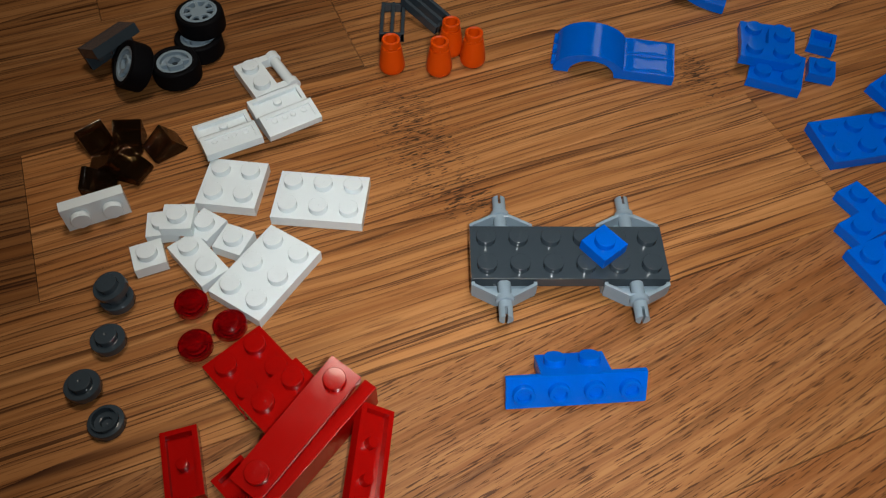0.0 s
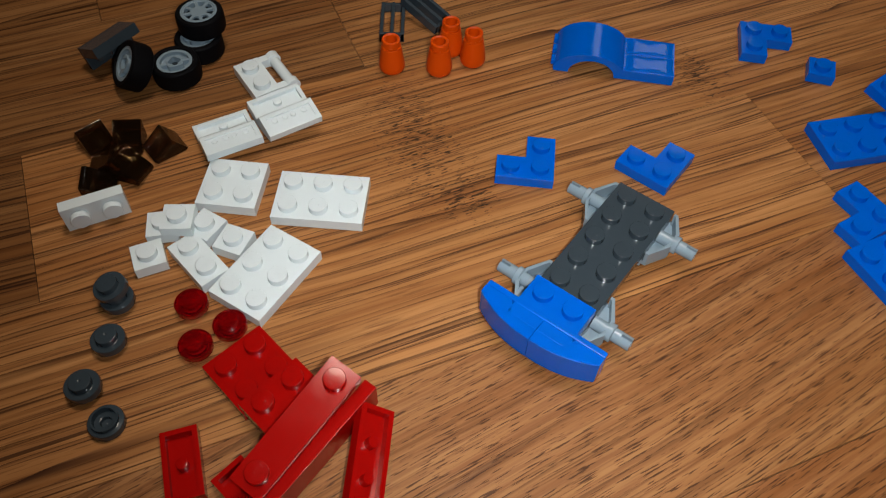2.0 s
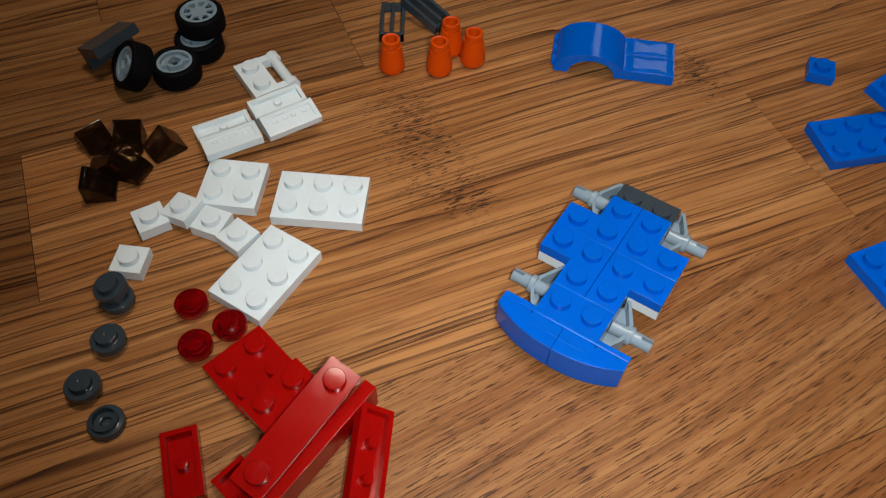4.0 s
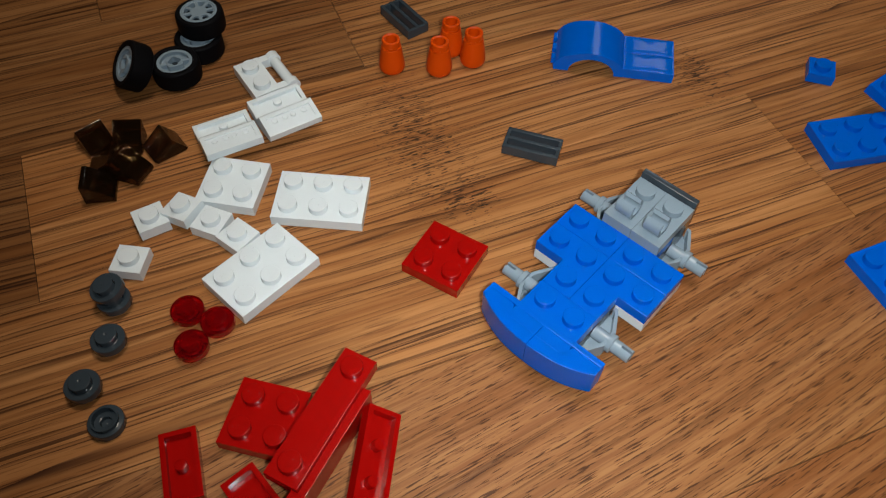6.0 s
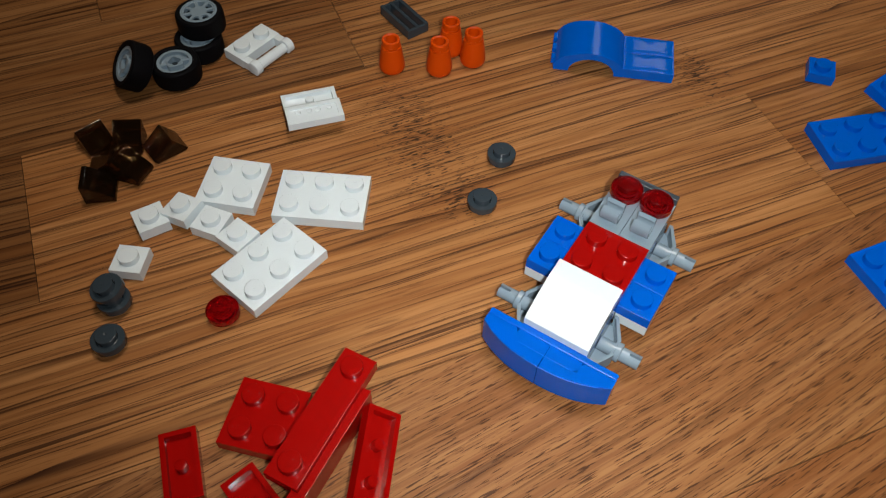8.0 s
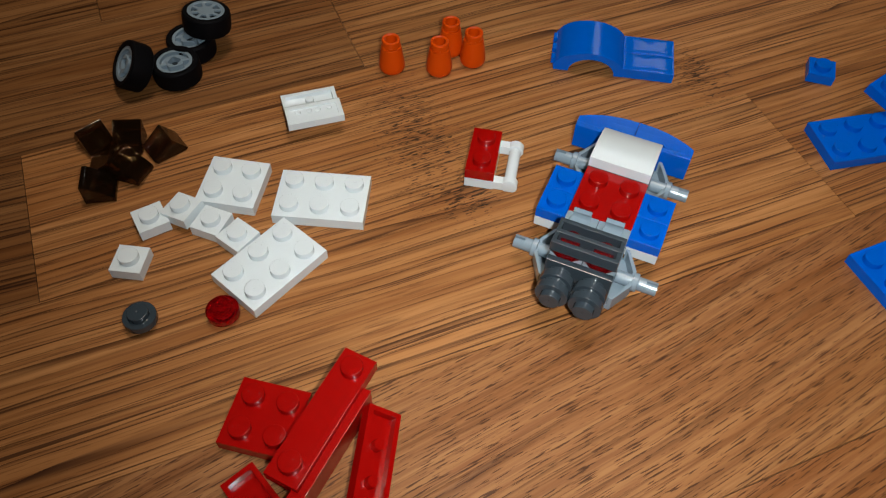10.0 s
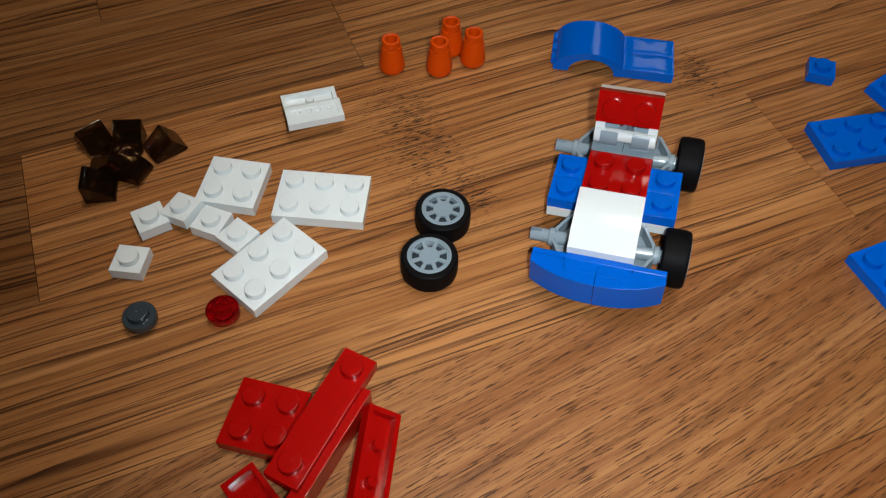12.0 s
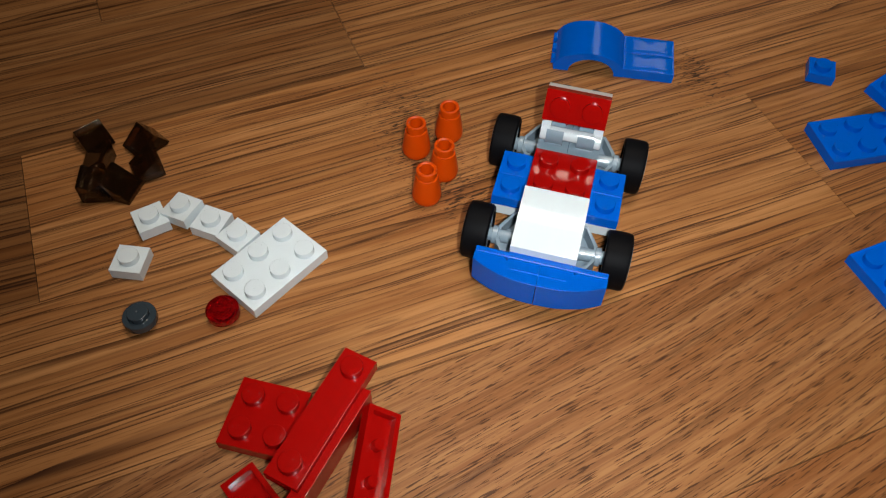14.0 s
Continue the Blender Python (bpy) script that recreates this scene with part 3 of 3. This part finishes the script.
def motions():
    # chassis
    keyed(base_plate, on_kart(at(0, 0, 3.2), 0.0))
    keyed(axles[0], on_kart(at(0, -16, 0), 0.0))
    keyed(axles[1], on_kart(at(0, 16, 0), 0.0))
    # bumper: bracket, two spacers, two slopes
    tip = {0.7: (30.80, 113.6, -4.3), 0.9: (34.4, 117.2, -26.6), 1.1: (37.6, 120.0, -9.6), 1.3: (36.5, 118.4, -38.9)}
    lean = {t: at(x, y, 9.0, -31, 0, r) for t, (x, y, r) in tip.items()}
    in_bracket = [at(-4, -1.6, 4, 90), at(4, -1.6, 4, 90)]
    slope_in = [at(-8, -1.6, 4, 90), at(8, -1.6, 4, 90) @ at(0, 0, 0, 0, 0, 180)]
    seat_of = at(0, -24, 1.6)
    keyed(bumper_bracket, loose((0.0, at(30.70, 78.72, 0, -31, 0, 5.7)), *lean.items()) + on_kart(seat_of, 1.5))
    keyed(spacers[0], loose((0.0, at(117.9, 204.4, 3.2, 180, 0, -22)), (0.1, at(22.3, 116.5, 11.5, 60, 0, -28)), (0.7, lean[0.7] @ in_bracket[0]), *[(t, lean[t] @ in_bracket[0]) for t in (0.9, 1.1, 1.3)]) + on_kart(seat_of @ in_bracket[0], 1.5))
    keyed(spacers[1], loose((0.0, at(38.7, 114.7, 9.1, 0, 0, -49)), (0.1, at(40.1, 114.7, 9.1, 0, 0, -49)), (0.7, at(53.0, 121.0, 9.2, 0, 0, 33)), *[(t, lean[t] @ in_bracket[1]) for t in (0.9, 1.1, 1.3)]) + on_kart(seat_of @ in_bracket[1], 1.5))
    keyed(spacers[2], loose((0.0, at(114.3, 191.1, 0, 0, 0, -16))))
    keyed(bumper_slopes[0], loose((0.0, at(83.6, 226, 6.4, 180, 0, -20)), (0.3, at(30.23, 139.98, 6.4, 180, 0, -37.2)), (1.1, lean[1.1] @ slope_in[1]), (1.3, lean[1.3] @ slope_in[1])) + on_kart(seat_of @ slope_in[1], 1.5))
    keyed(bumper_slopes[1], loose((0.0, at(100, 236, 0, 0, 0, 160)), (0.3, at(93.5, 219.4, 0, 0, 0, 160)), (0.5, at(41.7, 144.95, 0, 0, 20, 105.8)), (1.1, at(43.3, 146.6, 0, 0, 20, 104)), (1.3, lean[1.3] @ slope_in[0])) + on_kart(seat_of @ slope_in[0], 1.5))
    # corner plates
    keyed(corners[0], loose((0.0, at(100.88, 192.65, 3.3, 0, 0, 76)), (1.7, at(25.69, 145.85, 0, 0, 0, 84.8))) + on_kart(at(-4, -4, 6.4, 0, 0, 180), 2.1))
    keyed(corners[1], loose((0.0, at(102.76, 185.36, 0, 0, 0, 70.9)), (1.9, at(58.76, 145.74, 0, 0, 0, 52.6))) + on_kart(at(4, -4, 6.4, 0, 0, -90), 2.3))
    keyed(corners[2], loose((0.0, at(96.62, 207.93, 0, 0, 0, -99.5)), (2.5, at(34.63, 161.52, 0, 0, 0, -70.6))) + on_kart(at(4, 4, 6.4), 3.1))
    keyed(corners[3], loose((0.0, at(114.89, 132.92, 0, 0, 0, 121.8)), (2.7, at(9.57, 138.31, 0, 0, 0, 56.5))) + on_kart(at(-4, 4, 6.4, 0, 0, 90), 2.9))
    # white plates under the wings
    keyed(wing_plates[0], loose((0.0, at(-60.7, 112.9, 0, 0, 0, 44)), (3.5, at(8, 122, 0, 0, 0, 30))) + on_kart(at(-12, 0, 3.2), 3.9))
    keyed(wing_plates[1], loose((0.0, at(-90.55, 128.5, 4, 90, 0, 25.9) @ at(0, 0, 0, 0, 0, 90)), (3.7, at(2, 134, 0, 0, 0, 62))) + on_kart(at(12, 0, 3.2), 3.9))
    # rear bracket, clips, grilles, seat
    keyed(back_bracket, loose((0.0, at(-102.5, 189.5, 8.4, 203, 0, 235.6)), (4.1, at(30, 150, 0, 0, 0, -20))) + on_kart(at(0, 20, 6.4), 4.5))
    keyed(clips[1], loose((0.0, at(-30, FAR, 0)), (4.9, at(45.59, 156.76, 0, 0, 0, -36.2 + 180))) + on_kart(at(-4, 16, 9.6), 5.7))
    keyed(clips[0], loose((0.0, at(-60, FAR, 0)), (4.7, at(11.58, 136.21, 0, 0, 0, -37.5 + 180))) + on_kart(at(4, 16, 9.6), 5.9))
    keyed(grilles[0], loose((0.0, at(-18.3, 208.8, 0, 0, 0, 91)), (5.1, at(24.24, 155.78, 0, 0, 0, -16.6))) + on_kart(at(0, -12, 9.6), 6.1))
    keyed(grilles[1], loose((0.0, at(-8.0, 213, 1.6, 0, 12, -42)), (5.1, at(-14.75, 210.6, 0, 0, 0, -52)), (9.3, at(12, 150, 0, 0, 0, -10))) + on_kart(at(0, 20, 16.2), 9.5))
    keyed(red_seat, loose((0.0, at(-42.36, 83.0, 0, 0, 0, 45.3)), (5.5, at(0.65, 116.11, 0, 0, 0, -29.2))) + on_kart(at(0, 0, 9.6), 6.3))
    keyed(bonnet, loose((0.0, at(-45.9, 163.0, 7.4, 180, -11, 123)), (6.5, at(19.1, 159.75, 0, 0, 20, 117.5))) + on_kart(at(0, -16, 9.6, 0, 0, 90), 7.1))
    keyed(spare_slope, loose((0.0, at(-60.9, 154.8, 6.4, 180, 0, 119)), (6.5, at(-38.76, 166.3, 6.4, 180, 0, 108)), (13.3, at(-40, FAR, 6.4, 180, 0, 108))))
    keyed(red_rounds[0], loose((0.0, at(-59.7, 100.06)), (5.5, at(-60.2, 98.1)), (6.7, at(10.9, 139.9))) + on_kart(at(4, 20, 12.8), 7.3))
    keyed(red_rounds[1], loose((0.0, at(-56.4, 88.9)), (5.5, at(-57.3, 88.75)), (6.9, at(15.4, 128.6)), (7.3, at(16.7, 127.0))) + on_kart(at(-4, 20, 12.8), 7.5))
    keyed(red_rounds[2], loose((0.0, at(-49.5, 94.5)), (5.5, at(-52.5, 95.3)), (6.9, at(-51.9, 98.4))))
    # round plates of the engine
    rear = [at(4, 25.6, 10.4, -90), at(-4, 25.6, 10.4, -90), at(4, 28.8, 10.4, -90), at(-4, 28.8, 10.4, -90)]
    keyed(engine_rounds[0], loose((0.0, at(-79.2, 77.7)), (7.7, at(15.39, 151.6))) + on_kart(rear[0], 8.7))
    keyed(engine_rounds[1], loose((0.0, at(-72.1, 69.8, 3.2, 180)), (7.9, at(9.97, 134.7))) + on_kart(rear[1], 8.7))
    keyed(engine_rounds[2], loose((0.0, at(-76.75, 89.6)), (8.1, at(2.87, 148.1))) + on_kart(rear[2], 8.9))
    keyed(engine_rounds[3], loose((0.0, at(-78.3, 102.2, 3.2, 6, -8)), (5.5, at(-79.0, 101.8, 3.2, 6, -8)), (8.1, at(-76.9, 103.2, 3.2, 4, -5)), (8.5, at(8, 150))) + on_kart(rear[3], 8.9))
    keyed(engine_rounds[4], loose((0.0, at(-77.6, 100.8)), (5.5, at(-78.3, 100.4)), (8.1, at(-76.3, 101.8)), (8.5, at(-71.0, 95.9))))
    # backrest
    lay = at(10.35, 149.24, 0, 0, 0, -99.4)
    rest = at(0, 12, 15.4, 90 - 28) @ at(0, 0, 0, 0, 0, 180) @ at(0, -8.2, -1.6)
    on = at(0, 0, 3.2)
    keyed(handle, loose((0.0, at(-56.9, 179.1, 0, 0, 0, -55.5)), (6.5, at(-60.97, 195.14, 0, 0, 0, -126.4)), (9.9, lay)) + on_kart(rest, 10.7))
    keyed(red_back, loose((0.0, at(-53.27, 60.5, 3.2, 180, 0, 108)), (5.5, at(-53.4, 60.2, 3.2, 180, 0, 108)), (9.9, lay @ on)) + on_kart(rest @ on, 10.7))
    # wheels: set down in a line, then pushed on to the pins
    line = [at(5.4, 159.7, 3.1), at(2.6, 144.7, 3.1), at(-0.3, 128.6, 3.1), at(-3.3, 113.7, 3.1)]
    out, side = at(17.2, 16, 4.8, 0, 90), at(-17.2, 16, 4.8, 0, -90)
    keyed(wheels[0], loose((0.0, at(-75.8, 197.2, 9.3)), (8.9, at(-73.9, 197.0, 9.5, -8, 6)), (10.9, line[0])) + on_kart(out, 11.7))
    keyed(wheels[1], loose((0.0, at(-92.4, 178.4, 6.5, 0, 130, 27)), (11.1, line[1])) + on_kart(at(17.2, -16, 4.8, 0, 90), 11.9))
    keyed(wheels[2], loose((0.0, at(-76.8, 193.5, 3.1, 180)), (8.9, at(-79.2, 193.1, 3.1, 180)), (10.9, at(-83.3, 197.0, 3.1, 180)), (11.3, line[2])) + on_kart(side, 12.1))
    keyed(wheels[3], loose((0.0, at(-81.3, 181.9, 3.1, 180, 0, 25)), (10.9, at(-81.8, 180.0, 3.1, 180, 0, 25)), (11.5, line[3])) + on_kart(at(-17.2, -16, 4.8, 0, -90), 12.3))
    # cones
    keyed(cones[0], loose((0.0, at(-17.28, 188.2)), (12.5, at(-0.47, 145.9))))
    keyed(cones[1], loose((0.0, at(-2.87, 187.8)), (12.7, at(0.64, 160.4))))
    keyed(cones[2], loose((0.0, at(0.42, 197.1)), (12.9, at(-8.3, 153.8))))
    keyed(cones[3], loose((0.0, at(7.35, 192.4)), (13.1, at(-4.83, 137.2))))
    # white pieces
    keyed(big_white[0], loose((0.0, at(-32.55, 133.76, 0, 0, 0, -3.4)), (6.9, at(-32.3, 134.2, 0, 0, 0, -3.4)), (13.5, at(0, FAR + 30))))
    keyed(big_white[1], loose((0.0, at(-43.41, 109.68, 0, 0, 0, 59.4)), (5.5, at(-44.66, 110.45, 0, 0, 0, 48.5)), (6.9, at(-42.79, 112.27, 0, 0, 0, 50.4))))
    keyed(square_white, loose((0.0, at(-56.57, 137.61, 0, 0, 0, -4.9)), (5.5, at(-56.5, 138.05, 0, 0, 0, -7.8)), (13.5, at(-60.2, 139.7)), (13.7, at(40, FAR + 10))))
    first = [at(-73.22, 113.51, 0, 0, 0, 24), at(-52.96, 119.02, 0, 0, 0, -19), at(-67.2, 123.2, 3.3, 0, 0, 3), at(-71.95, 123.4, 0, 0, 0, 10), at(-61.0, 123.5, 0, 0, 0, -30)]
    later = [at(-77.38, 112.01, 0, 0, 0, -5.3), at(-52.18, 120.57, 0, 0, 0, -35.8), at(-67.6, 128.0, 1.2, 0, -6, -25.2), at(-75.6, 125.3, 0, 0, 0, 31.5), at(-59.76, 124.9, 0, 0, 0, -19.7)]
    for ob, a, b in zip(small_white, first, later):
        keyed(ob, loose((0.0, a), (3.7, b)))
    # smoky heap
    tipped = at(0, 0, 3.5, 0, -36) @ at(0, 0, 0, 180)  # lying on its slope, the hollow underside up
    heap = [at(-97.0, 152.2, 0, 0, 0, 135) @ tipped, at(-88.4, 152.9, 0, 0, 0, 95), at(-79.8, 150.8, 0, 0, 0, 40) @ tipped, at(-93.0, 144.2, 0, 0, 0, 5), at(-84.8, 142.0, 0.6, 8, 0, 165), at(-91.6, 135.9, 0, 0, 0, 190)]
    after = [at(-97.4, 152.4, 0, 0, 0, 135) @ tipped, at(-85.2, 151.6, 0, 0, 0, 50) @ tipped, at(-81.4, 143.8, 0, 0, 0, 30), at(-95.2, 145.0, 0, 0, 0, 2), at(-86.0, 136.2, 0, 0, 0, 165), at(-92.2, 135.9, 0, 0, 0, 186)]
    for ob, a, b in zip(wedges, heap, after):
        keyed(ob, loose((0.0, a), (13.9, b)))
    # blue pieces at the edge
    keyed(guard, loose((0.0, at(53.4, 194.6, 0, 0, 0, -9)), (4.1, at(53.35, 195.4, 0, 0, 0, -8.2))))
    keyed(blue_wide, loose((0.0, at(121.3, 162.9, 0, 0, 0, 13.1))))
    keyed(blue_lean, loose((0.0, at(133.5, 166, 5.2, 0, 8, -52))))
    keyed(blue_low, loose((0.0, at(120.3, 112.3, 0, 0, 0, -64)), (2.7, at(120.3, 110.4, 0, 0, 0, -66))))
    # red heap
    keyed(red_wide, loose((0.0, at(-28.9, 70.3, 3.4, 0, 0, -43.5) @ at(-4, 0)), (5.5, at(-33.67, 70.49, 0, 0, 0, -12.4) @ at(-4, 0))))
    keyed(red_long, loose((0.0, at(-29.0, 66.6, 7.4, 0, 0, 55.4) @ at(0, 0, 0.8, 9, -6.0)), (5.5, at(-24.1, 69.3, 6.6, 0, 0, 64.5))))
    keyed(red_side, loose((0.0, at(-22.6, 63.8, 4, 90, 0, 55) @ at(0, 0, 0, 0, 180)), (5.5, at(-21.5, 61.5, 4, 90, 0, 64) @ at(0, 0, 0, 0, 180))))
    keyed(red_flip, loose((0.0, at(-13.6, 57.5, 5.8, 213, 0, 87)), (5.5, at(-12.6, 57.0, 5.8, 213, 0, 85))))
    keyed(red_bit, loose((0.0, at(-38.0, 54.5, 3.2, 180, 0, -42)), (5.5, at(-36.1, 52.8, 3.2, 180, 0, -47))))


motions()
